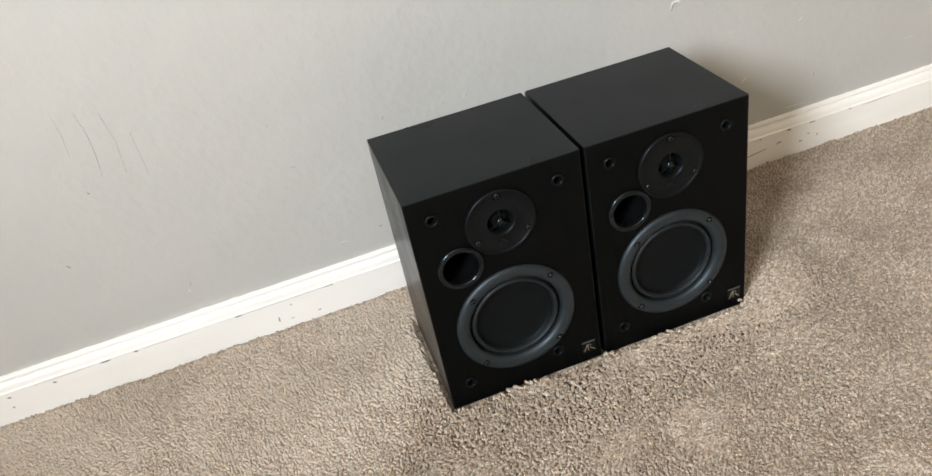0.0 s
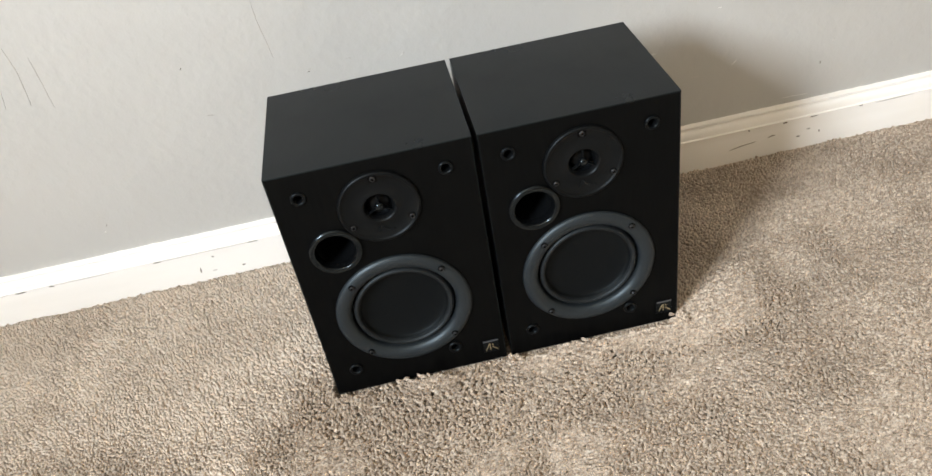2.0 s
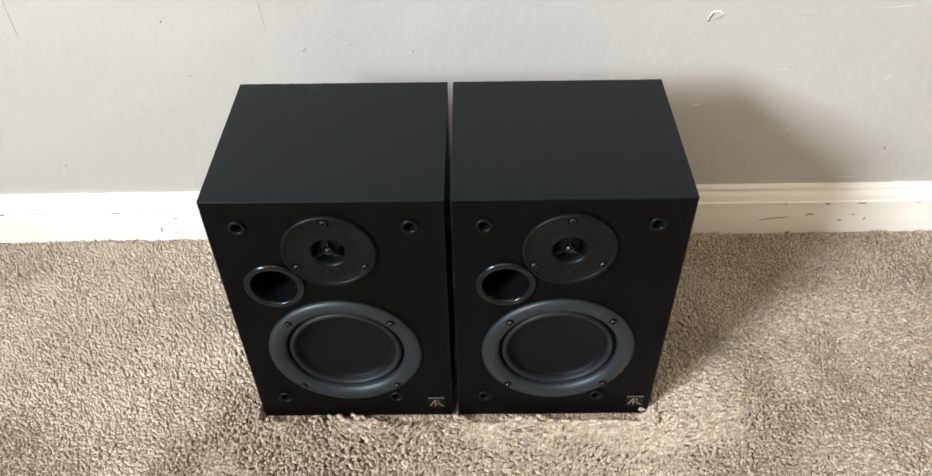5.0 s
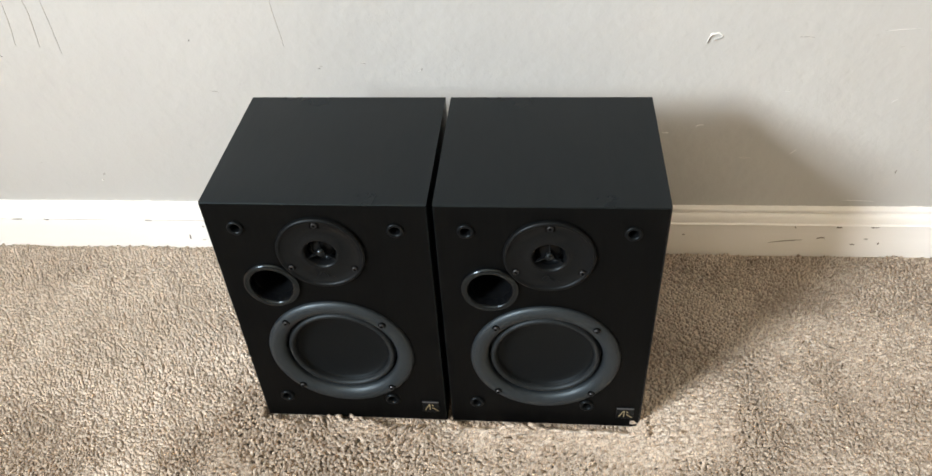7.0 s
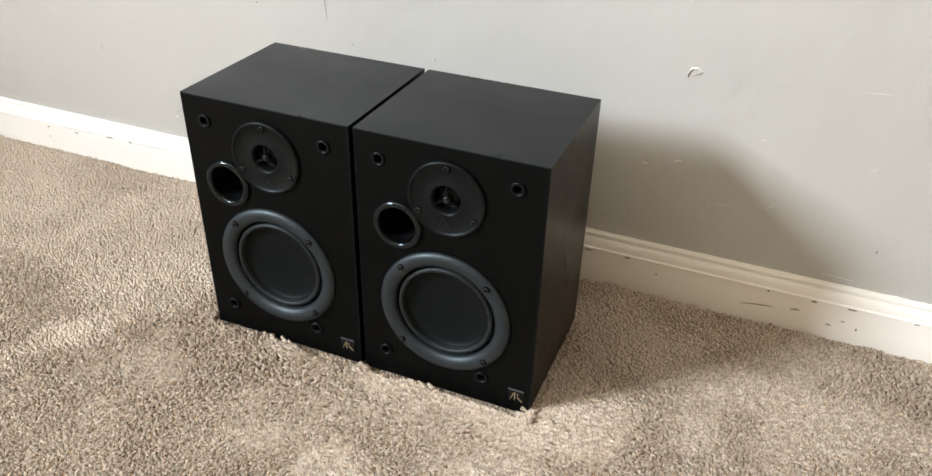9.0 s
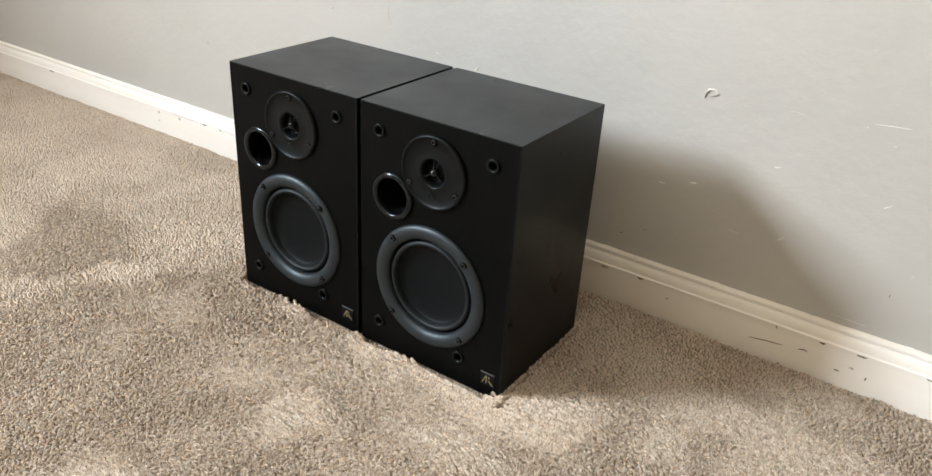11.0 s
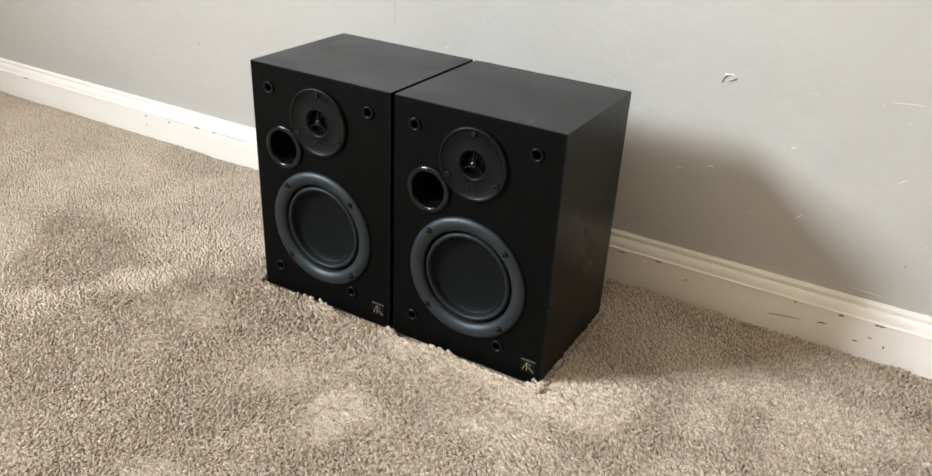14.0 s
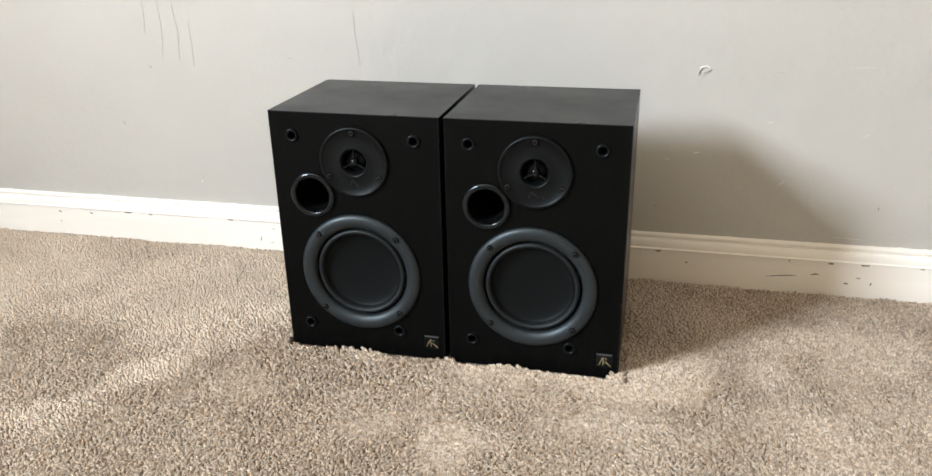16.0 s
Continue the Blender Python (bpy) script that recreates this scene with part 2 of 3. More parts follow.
def baseboard():
    """Moulded board: flat face, a fine bead, a cove that runs back to the wall."""
    prof = [(BASE_Y, -0.02), (BASE_Y, 0.0390), (BASE_Y - 0.0014, 0.0398), (BASE_Y - 0.0014, 0.0412), (BASE_Y + 0.0004, 0.0420)]
    for i in range(11):
        a = i / 10
        prof.append((BASE_Y + 0.0010 + 0.0062 * (1 - math.cos(a * math.pi / 2)), 0.0424 + 0.0120 * math.sin(a * math.pi / 2) ** 0.95))
    prof += [(BASE_Y + 0.0074, 0.0550), (BASE_Y + 0.0056, 0.0556), (BASE_Y + 0.0056, 0.0588), (BASE_Y + 0.0064, 0.0598), (WALL_Y, 0.0602), (WALL_Y, -0.02)]
    bm = bmesh.new()
    n, rows = 60, []
    for k in range(n + 1):
        x = ROOM["x0"] + (ROOM["x1"] - ROOM["x0"]) * k / n
        rows.append([bm.verts.new((x, y, z + 0.0006 * noise.noise((x * 3, z * 4, 0)))) for y, z in prof])
    for p, q in zip(rows, rows[1:]):
        for i in range(len(prof) - 1):
            bm.faces.new((p[i], q[i], q[i + 1], p[i + 1]))
    bmesh.ops.recalc_face_normals(bm, faces=bm.faces)
    ob = part("baseboard", bm, TRIM)
    return tagged(ob, "chipped white painted moulded wooden baseboard", "baseboard", kind="structure")


board = baseboard()


def caulk_line(x0, x1):
    """The ragged line of paint and caulk where the board meets the wall."""
    bm = bmesh.new()
    n, last = 1400, None
    for k in range(n + 1):
        x = x0 + (x1 - x0) * k / n
        top = 0.0612 + 0.0005 * noise.noise((x * 6, 0, 1)) + 0.0014 * max(0, noise.noise((x * 70, 3, 0))) + 0.0010 * max(0, noise.noise((x * 210, 5, 0)))
        low = 0.0594
        row = [bm.verts.new((x, BASE_Y + 0.0062, low)), bm.verts.new((x, WALL_Y - 0.0032, low + 0.0011)), bm.verts.new((x, WALL_Y - 0.0009, top)), bm.verts.new((x, WALL_Y + 0.002, top))]
        if last:
            for i in range(3):
                bm.faces.new((last[i], row[i], row[i + 1], last[i + 1]))
        last = row
    return part("caulk_line", bm, CAULK, board, "ragged white paint line along the top edge")


caulk_line(-1.9, 1.0)


def mark(name, y, points, width, mat, parent, rise=0.0006, label="", seed=0):
    """A thin uneven ridge or smear along a line of (x, z) on a wall face."""
    bm = bmesh.new()
    pts = []
    for (xa, za), (xb, zb) in zip(points, points[1:]):
        for i in range(8):
            pts.append((xa + (xb - xa) * i / 8, za + (zb - za) * i / 8))
    pts.append(points[-1])
    rows = []
    for i, (x, z) in enumerate(pts):
        p, q = pts[max(i - 1, 0)], pts[min(i + 1, len(pts) - 1)]
        d = Vector((q[0] - p[0], q[1] - p[1])).normalized()
        f = i / (len(pts) - 1)
        w = width * 0.5 * (0.12 + math.sin(math.pi * f) ** 0.6) * (1 + 0.55 * noise.noise((i * 0.9, seed * 7.1, 0)))
        nx, nz = -d.y * w, d.x * w
        rows.append([bm.verts.new((x + nx, y + 0.0004, z + nz)), bm.verts.new((x + nx * 0.5, y - rise, z + nz * 0.5)),
                     bm.verts.new((x - nx * 0.5, y - rise, z - nz * 0.5)), bm.verts.new((x - nx, y + 0.0004, z - nz))])
    for p, q in zip(rows, rows[1:]):
        for i in range(3):
            bm.faces.new((p[i], q[i], q[i + 1], p[i + 1]))
    bm.faces.new(rows[0][::-1])
    bm.faces.new(rows[-1])
    bmesh.ops.recalc_face_normals(bm, faces=bm.faces)
    return part(name, bm, mat, parent, label)


def wall_mark(kind, points, width, mat, rise=0.0005, seed=0):
    return mark(kind, WALL_Y, points, width * (0.72 if mat is FLECK else 1), mat, wall_north, rise, "", seed)


def board_mark(kind, points, width, mat, rise=0.0003, seed=0):
    return mark(kind, BASE_Y, points, width * 1.35, mat, board, rise, "", seed)


# long fine scratches
wall_mark("scratch", [(-0.524, 0.378), (-0.523, 0.350), (-0.526, 0.322)], 0.0008, SCRATCH, seed=1)
wall_mark("scratch", [(-0.500, 0.373), (-0.497, 0.340), (-0.499, 0.310), (-0.503, 0.286)], 0.0009, SCRATCH, seed=2)
wall_mark("scratch", [(-0.475, 0.365), (-0.471, 0.325), (-0.475, 0.283)], 0.0006, SCRATCH, seed=3)
wall_mark("scratch", [(-0.452, 0.340), (-0.452, 0.275)], 0.0006, SCRATCH, seed=4)
wall_mark("scratch", [(-0.197, 0.352), (-0.197, 0.325), (-0.194, 0.300), (-0.192, 0.280)], 0.0010, SCRATCH, seed=5)
# chips and flecks
wall_mark("chip", [(0.264, 0.281), (0.267, 0.289), (0.274, 0.2905), (0.279, 0.2875)], 0.0032, FLECK, 0.0012, 6)
wall_mark("chip", [(0.264, 0.2795), (0.2655, 0.2855), (0.269, 0.2895)], 0.0012, SCUFF, 0.0016, 7)
wall_mark("chip", [(0.270, 0.283), (0.275, 0.2845), (0.279, 0.2870)], 0.0011, SCRATCH, 0.0016, 8)
wall_mark("nick", [(0.357, 0.2845), (0.364, 0.2848), (0.372, 0.2840)], 0.0011, SCRATCH, seed=9)
wall_mark("scratch", [(0.439, 0.2905), (0.455, 0.2920), (0.472, 0.2930)], 0.0009, FLECK, seed=10)
wall_mark("nick", [(0.266, 0.1755), (0.270, 0.1775), (0.274, 0.1775)], 0.0016, FLECK, seed=11)
wall_mark("nick", [(0.229, 0.1675), (0.233, 0.1665), (0.236, 0.1672)], 0.0013, FLECK, seed=12)
wall_mark("nick", [(0.376, 0.1375), (0.380, 0.1405), (0.383, 0.1440)], 0.0014, FLECK, seed=13)
wall_mark("nick", [(-0.046, 0.2480), (-0.042, 0.2500), (-0.041, 0.2530)], 0.0016, FLECK, seed=14)
wall_mark("nick", [(-0.042, 0.2490), (-0.0405, 0.2520)], 0.0009, SCUFF, seed=15)
wall_mark("nick", [(-0.158, 0.2545), (-0.153, 0.2555)], 0.0018, SCRATCH, seed=16)
wall_mark("nick", [(-0.158, 0.2530), (-0.155, 0.2525)], 0.0009, SCUFF, seed=17)
wall_mark("nick", [(-0.109, 0.2590), (-0.104, 0.2585)], 0.0012, SCRATCH, seed=18)
wall_mark("fleck", [(-0.4705, 0.0955), (-0.4675, 0.0960)], 0.0028, FLECK, 0.001, 19)
wall_mark("nick", [(-0.465, 0.103), (-0.4635, 0.1065)], 0.0009, SCUFF, seed=20)
wall_mark("nick", [(-0.591, 0.1875), (-0.588, 0.1825)], 0.0016, SCUFF, seed=21)
wall_mark("nick", [(-0.289, 0.2250), (-0.281, 0.2235)], 0.0013, SCRATCH, seed=22)
wall_mark("nick", [(-0.260, 0.0925), (-0.253, 0.0920), (-0.246, 0.0925)], 0.0016, FLECK, seed=23)
wall_mark("nick", [(-0.256, 0.0905), (-0.252, 0.0880)], 0.0010, SCRATCH, seed=24)
wall_mark("nick", [(-0.200, 0.0985), (-0.196, 0.0980)], 0.0012, SCUFF, seed=25)
wall_mark("nick", [(-0.528, 0.2740), (-0.525, 0.2715)], 0.0010, SCUFF, seed=26)
wall_mark("nick", [(0.418, 0.3610), (0.423, 0.3615)], 0.0012, SCRATCH, seed=27)
wall_mark("nick", [(0.432, 0.2850), (0.4345, 0.2860)], 0.0014, SCRATCH, seed=28)
wall_mark("nick", [(0.461, 0.2720), (0.4640, 0.2725)], 0.0010, SCRATCH, seed=29)
wall_mark("scratch", [(0.452, 0.0705), (0.470, 0.0700), (0.488, 0.0690)], 0.0008, FLECK, seed=30)
wall_mark("nick", [(0.660, 0.122), (0.672, 0.1225), (0.680, 0.121)], 0.0014, FLECK, seed=31)
wall_mark("smudge", [(0.321, 0.1325), (0.327, 0.1320), (0.333, 0.1318)], 0.0030, SCRATCH, 0.0002, 32)
wall_mark("nick", [(0.5145, 0.1400), (0.5165, 0.1425)], 0.0026, SCRATCH, seed=33)
wall_mark("nick", [(0.5008, 0.1105), (0.5012, 0.1150)], 0.0012, SCUFF, seed=34)
wall_mark("nick", [(0.220, 0.1000), (0.225, 0.0998)], 0.0012, SCUFF, seed=35)
wall_mark("nick", [(0.189, 0.0860), (0.194, 0.0855)], 0.0012, SCUFF, seed=36)
wall_mark("nick", [(0.3540, 0.2205), (0.3600, 0.2215)], 0.0012, FLECK, seed=37)
wall_mark("nick", [(-0.2990, 0.2880), (-0.2975, 0.2905)], 0.0010, SCUFF, seed=38)
wall_mark("nick", [(-0.5430, 0.1215), (-0.5410, 0.1225)], 0.0011, SCRATCH, seed=39)
wall_mark("nick", [(0.4690, 0.2060), (0.4760, 0.2110)], 0.0010, FLECK, seed=40)
# scuffs on the baseboard face
board_mark("scuff", [(0.374, 0.0120), (0.392, 0.0150), (0.414, 0.0172)], 0.0012, SCUFF, seed=41)
board_mark("scuff", [(0.430, 0.0190), (0.436, 0.0210), (0.441, 0.0205)], 0.0017, SCUFF, seed=42)
board_mark("scuff", [(0.490, 0.0378), (0.495, 0.0388), (0.501, 0.0386)], 0.0036, SCUFF, seed=43)
board_mark("scuff", [(0.5055, 0.0145), (0.5052, 0.0100)], 0.0016, SCUFF, seed=44)
board_mark("scuff", [(0.450, 0.0375), (0.4535, 0.0372), (0.457, 0.0376)], 0.0020, SCUFF, seed=45)
board_mark("scuff", [(0.486, 0.0195), (0.492, 0.0190)], 0.0022, SCRATCH, seed=46)
board_mark("scuff", [(0.472, 0.0105), (0.478, 0.0100)], 0.0020, SCUFF, seed=47)
board_mark("scuff", [(0.401, 0.0390), (0.4025, 0.0360)], 0.0015, SCUFF, seed=48)
board_mark("scuff", [(0.227, 0.0388), (0.231, 0.0378), (0.235, 0.0388)], 0.0020, SCUFF, seed=49)
board_mark("scuff", [(0.2675, 0.0240), (0.2715, 0.0236)], 0.0013, SCUFF, seed=50)
board_mark("scuff", [(0.176, 0.0372), (0.181, 0.0368), (0.186, 0.0372)], 0.0014, SCUFF, seed=51)
board_mark("chip", [(0.206, 0.0310), (0.2085, 0.0300)], 0.0018, FLECK, seed=52)
board_mark("scuff", [(0.560, 0.0385), (0.566, 0.0382)], 0.0020, SCUFF, seed=53)
board_mark("scuff", [(0.585, 0.0375), (0.640, 0.0385)], 0.0012, SCRATCH, seed=54)
board_mark("scuff", [(-0.300, 0.0382), (-0.292, 0.0388), (-0.286, 0.0380)], 0.0016, SCUFF, seed=55)
board_mark("scuff", [(-0.318, 0.0040), (-0.313, 0.0044)], 0.0016, SCUFF, seed=56)
board_mark("scuff", [(-0.3725, 0.0145), (-0.3735, 0.0060)], 0.0016, SCUFF, seed=57)
board_mark("scuff", [(-0.352, 0.0290), (-0.349, 0.0275)], 0.0016, SCUFF, seed=58)
board_mark("scuff", [(-0.358, 0.0050), (-0.352, 0.0055)], 0.0014, SCRATCH, seed=59)
board_mark("scuff", [(-0.568, 0.0385), (-0.561, 0.0372)], 0.0018, SCUFF, seed=60)
board_mark("crack", [(-0.420, 0.0388), (-0.390, 0.0385), (-0.358, 0.0388), (-0.330, 0.0386), (-0.292, 0.0389)], 0.0007, SCRATCH, seed=61)
board_mark("scuff", [(-0.428, 0.0385), (-0.417, 0.0380)], 0.0018, SCUFF, seed=62)
board_mark("scuff", [(-0.613, 0.0384), (-0.606, 0.0380), (-0.598, 0.0384)], 0.0018, SCUFF, seed=63)
board_mark("scuff", [(-0.738, 0.0330), (-0.733, 0.0315)], 0.0020, SCUFF, seed=64)
board_mark("scuff", [(-0.678, 0.0335), (-0.673, 0.0318)], 0.0022, SCUFF, seed=65)
board_mark("scuff", [(-0.738, 0.0165), (-0.7365, 0.0140)], 0.0018, SCUFF, seed=66)
board_mark("scuff", [(-1.095, 0.0384), (-1.078, 0.0380)], 0.0022, SCUFF, seed=67)
board_mark("crack", [(-0.700, 0.0387), (-0.660, 0.0385), (-0.622, 0.0388)], 0.0006, SCRATCH, seed=68)
board_mark("crack", [(-0.560, 0.0388), (-0.520, 0.0385), (-0.480, 0.0388)], 0.0006, SCRATCH, seed=69)

# ---- the loudspeakers ----
SP_W, SP_D, SP_H = 0.1922, 0.168, 0.2891
SP_BASE = CARPET_Z


def circle_loop(bm, cx, cz, r, n, y):
    vs = [bm.verts.new((cx + r * math.cos(2 * math.pi * i / n), y, cz + r * math.sin(2 * math.pi * i / n))) for i in range(n)]
    return vs, [bm.edges.new((vs[i], vs[(i + 1) % n])) for i in range(n)]


# feature places on the baffle: x from the middle, z from the speaker's base
UP = 0.0048
TWEETER = (0.0, 0.2312 + UP)
PORT = (-0.0516, 0.1908 + UP)
WOOFER = (-0.0013, 0.0994 + UP)
PEGS = ((-0.0700, 0.2578 + UP), (0.0680, 0.2576 + UP), (-0.0690, 0.0288 + UP), (0.0415, 0.0288 + UP))
BADGE = (0.0802, 0.0180 + UP)


def baffle_mesh():
    bm = bmesh.new()
    h, t, c = SP_W / 2, 0.016, 0.0013
    out = [bm.verts.new((x, 0, z)) for x, z in ((-h + c, c), (h - c, c), (h - c, SP_H - c), (-h + c, SP_H - c))]
    edges = [bm.edges.new((out[i], out[(i + 1) % 4])) for i in range(4)]
    loops = []
    for (cx, cz), r, n in [(PORT, 0.0205, 40), (WOOFER, 0.0600, 72), (TWEETER, 0.0300, 48)] + [(p, 0.0048, 20) for p in PEGS]:
        vs, es = circle_loop(bm, cx, cz, r, n, 0)
        edges += es
        loops.append(vs)
    bmesh.ops.triangle_fill(bm, use_beauty=True, use_dissolve=False, edges=edges)
    for vs in loops:
        back = [bm.verts.new((v.co.x, t, v.co.z)) for v in vs]
        for i in range(len(vs)):
            j = (i + 1) % len(vs)
            bm.faces.new((vs[i], vs[j], back[j], back[i]))
    bmesh.ops.recalc_face_normals(bm, faces=bm.faces)
    return bm


def screw(parent, x, z, height, r=0.0031):
    """A raised socket head; seat ring and socket are coloured dark as recess shade."""
    prof = [(r * 1.45, height - 0.0004), (r * 1.42, height + 0.0003), (r * 1.02, height + 0.0003), (r, height + 0.0016), (r * 0.82, height + 0.0022), (r * 0.55, height + 0.0022), (r * 0.5, height + 0.0006), (0, height + 0.0004)]
    bm = lathe(prof, x, z, 18)
    for f in bm.faces:
        m = f.calc_center_median()
        d = math.hypot(m.x - x, m.z - z)
        f.material_index = 1 if d > r * 1.05 or d < r * 0.54 else 0
    ob = part("screw", bm, SCREW, parent, "black socket-head screw")
    ob.data.materials.append(RECESS_SHADE)
    return ob


def loudspeaker():
    sp = new("bookshelf_speaker")
    # carcass behind the baffle
    bm = bmesh.new()
    h, c = SP_W / 2, 0.0008
    def loop(inset, y):
        return [bm.verts.new((x, y, z)) for x, z in ((-h + inset, inset), (h - inset, inset), (h - inset, SP_H - inset), (-h + inset, SP_H - inset))]

    rings = [loop(0.0012, 0.012), loop(0.0012, -0.0002), loop(0.0006, -0.0002), loop(0, 0.0005), loop(0, SP_D - c), loop(c, SP_D)]
    for a, bb in zip(rings, rings[1:]):
        for i in range(4):
            j = (i + 1) % 4
            bm.faces.new((a[i], a[j], bb[j], bb[i]))
    back = rings[-1]
    bm.faces.new(back)
    bmesh.ops.recalc_face_normals(bm, faces=bm.faces)
    part("cabinet", bm, VINYL, sp, "black woodgrain vinyl-wrapped cabinet")
    part("front_baffle", baffle_mesh(), BAFFLE, sp, "flat black front panel")

    # woofer
    x, z = WOOFER
    rim = [(0.0709, 0.0), (0.0710, 0.0012), (0.0703, 0.0026), (0.0689, 0.0040), (0.0664, 0.0050), (0.0638, 0.0054), (0.0605, 0.0048), (0.0580, 0.0036), (0.0560, 0.0020), (0.0548, 0.0002), (0.0544, -0.004), (0.0538, -0.010)]
    woofer = part("woofer", lathe(rim, x, z, 96), BASKET, sp, "satin dark grey moulded woofer frame", True)
    part("surround", lathe([(0.0546, -0.010), (0.0527, -0.0085), (0.0525, -0.0040)] + arc(0.0524, 0.0462, -0.0040, 0.0006, 12) + [(0.0456, -0.0050)], x, z, 96), RUBBER, woofer, "soft black rubber roll surround", True)
    cone = [(0.0462, -0.0040), (0.0453, -0.0052)] + [(0.0453 * math.cos(i * math.pi / 32), -0.0052 - 0.0068 * math.sin(i * math.pi / 32)) for i in range(1, 17)]
    part("cone", lathe(cone, x, z, 96), CONE, woofer, "matt black dished woofer cone", True)
    for a in (45, 135, 225, 315):
        screw(woofer, x + 0.0645 * math.cos(radians(a)), z + 0.0645 * math.sin(radians(a)), 0.0053, 0.0025)

    # tweeter
    x, z = TWEETER
    plate = [(0.0395, 0.0), (0.0394, 0.0018), (0.0390, 0.0030), (0.0382, 0.0038), (0.0372, 0.0040), (0.0362, 0.0038), (0.0354, 0.0030), (0.0350, 0.0026), (0.0175, 0.0026), (0.0162, 0.0032), (0.0150, 0.0028), (0.0140, 0.0008), (0.0130, -0.0020), (0.0125, -0.0050)]
    tweeter = part("tweeter", lathe(plate, x, z, 80), PLATE, sp, "round black plastic tweeter plate", True)
    part("throat", lathe([(0.0127, -0.0030), (0.0122, -0.0062), (0.0106, -0.0072)], x, z, 48), GLOSS, tweeter, "", True)
    dome = [(0.0108 * math.cos(i * math.pi / 16), -0.0070 + 0.0038 * math.sin(i * math.pi / 16)) for i in range(9)]
    part("dome", lathe(dome, x, z, 48), DOME, tweeter, "shiny tweeter dome", True)
    part("phase_ball", lathe([(0.0046 * math.sin(i * math.pi / 10), -0.0002 + 0.0042 * -math.cos(i * math.pi / 10)) for i in range(11)], x, z, 20), GLOSS, tweeter, "", True)
    for a in (90, 210, 330):
        d = Vector((math.cos(radians(a)), 0, math.sin(radians(a))))
        s = Vector((-d.z, 0, d.x))
        bm = bmesh.new()
        vs = []
        for r, w in ((0.0025, 0.0011), (0.0138, 0.0008)):
            for dy, k in ((-0.0012, 0.4), (0.0012, 1)):
                for sg in (-1, 1):
                    p = d * r + s * (w * k * sg)
                    vs.append(bm.verts.new((x + p.x, dy, z + p.z)))
        for f in ((0, 1, 5, 4), (2, 6, 7, 3), (0, 4, 6, 2), (1, 3, 7, 5), (4, 5, 7, 6), (0, 2, 3, 1)):
            bm.faces.new([vs[i] for i in f])
        bmesh.ops.recalc_face_normals(bm, faces=bm.faces)
        part("bridge_arm", bm, GLOSS, tweeter)
        screw(tweeter, x + 0.0328 * d.x, z + 0.0328 * d.z, 0.0024, 0.0026)
    # raised dark pad that stands for the shade inside a notch
    part("notch_shade_pad", add_box(bmesh.new(), (x - 0.0042, -0.0030, z + 0.0290), (x + 0.0042, -0.0022, z + 0.0370), 0.0002), RECESS_SHADE, tweeter)
    bm = bmesh.new()
    for x0, z0, x1, z1, w in ((-0.0058, -0.0268, -0.0026, -0.0196, 0.0007), (-0.0016, -0.0196, 0.0008, -0.0236, 0.0008), (0.0008, -0.0236, 0.0048, -0.0266, 0.0008), (0.0085, -0.0262, 0.0102, -0.0266, 0.0006)):
        d = Vector((x1 - x0, 0, z1 - z0))
        s = Vector((-d.z, 0, d.x)).normalized() * w
        base = [Vector((x + x0, -0.0024, z + z0)) + s, Vector((x + x0, -0.0024, z + z0)) - s, Vector((x + x1, -0.0024, z + z1)) - s, Vector((x + x1, -0.0024, z + z1)) + s]
        lo = [bm.verts.new(v) for v in base]
        hi = [bm.verts.new(v + Vector((0, -0.0007, 0))) for v in base]
        bm.faces.new(hi)
        for i in range(4):
            bm.faces.new((lo[i], lo[(i + 1) % 4], hi[(i + 1) % 4], hi[i]))
    bmesh.ops.recalc_face_normals(bm, faces=bm.faces)
    part("embossed_mark", bm, GLOSS, tweeter)

    # bass port
    x, z = PORT
    port = part("bass_port", lathe([(0.0262, 0.0), (0.0262, 0.0012)] + [(0.0262 - 0.0060 * (1 - math.cos(a * math.pi / 10)) / 2 * 1.15, 0.0012 + 0.0032 * math.sin(a * math.pi / 10)) for a in range(1, 9)] + [(0.0196, 0.0014), (0.0189, -0.0010), (0.0186, -0.006)], x, z, 64), GLOSS, sp, "glossy black bass port ring", True)
    part("port_tube", lathe([(0.0187, -0.005), (0.0185, -0.085), (0, -0.086)], x, z, 40), PLASTIC, port, "", True)

    # grille sockets
    for x, z in PEGS:
        sock = part("grille_socket", lathe([(0.0074, 0.0), (0.0074, 0.0012), (0.0069, 0.0021), (0.0060, 0.0024), (0.0047, 0.0020), (0.0041, 0.0008), (0.0039, -0.004), (0.0036, -0.012), (0, -0.012)], x, z, 28), PLASTIC, sp, "black plastic grille socket", True)

    # badge with gold mark
    x, z = BADGE
    badge = part("badge", add_box(bmesh.new(), (x - 0.0086, -0.0009, z - 0.0088), (x + 0.0086, 0.0005, z + 0.0088), 0.0004), PLASTIC, sp, "small black badge with a gold mark")
    part("badge_bar", add_box(bmesh.new(), (x - 0.0083, -0.0014, z + 0.0068), (x + 0.0083, -0.0006, z + 0.0086)), SILVER, badge)
    bm = bmesh.new()
    for x0, z0, x1, z1, w in ((-0.0060, -0.0056, -0.0016, 0.0040, 0.00034), (-0.0010, -0.0052, -0.0010, 0.0040, 0.00042), (0.0014, 0.0034, 0.0026, 0.0014, 0.00038), (0.0012, -0.0010, 0.0072, -0.0062, 0.00040)):
        d = Vector((x1 - x0, 0, z1 - z0))
        s = Vector((-d.z, 0, d.x)).normalized() * w
        e0, e1 = Vector((x + x0, -0.0013, z + z0)), Vector((x + x1, -0.0013, z + z1))
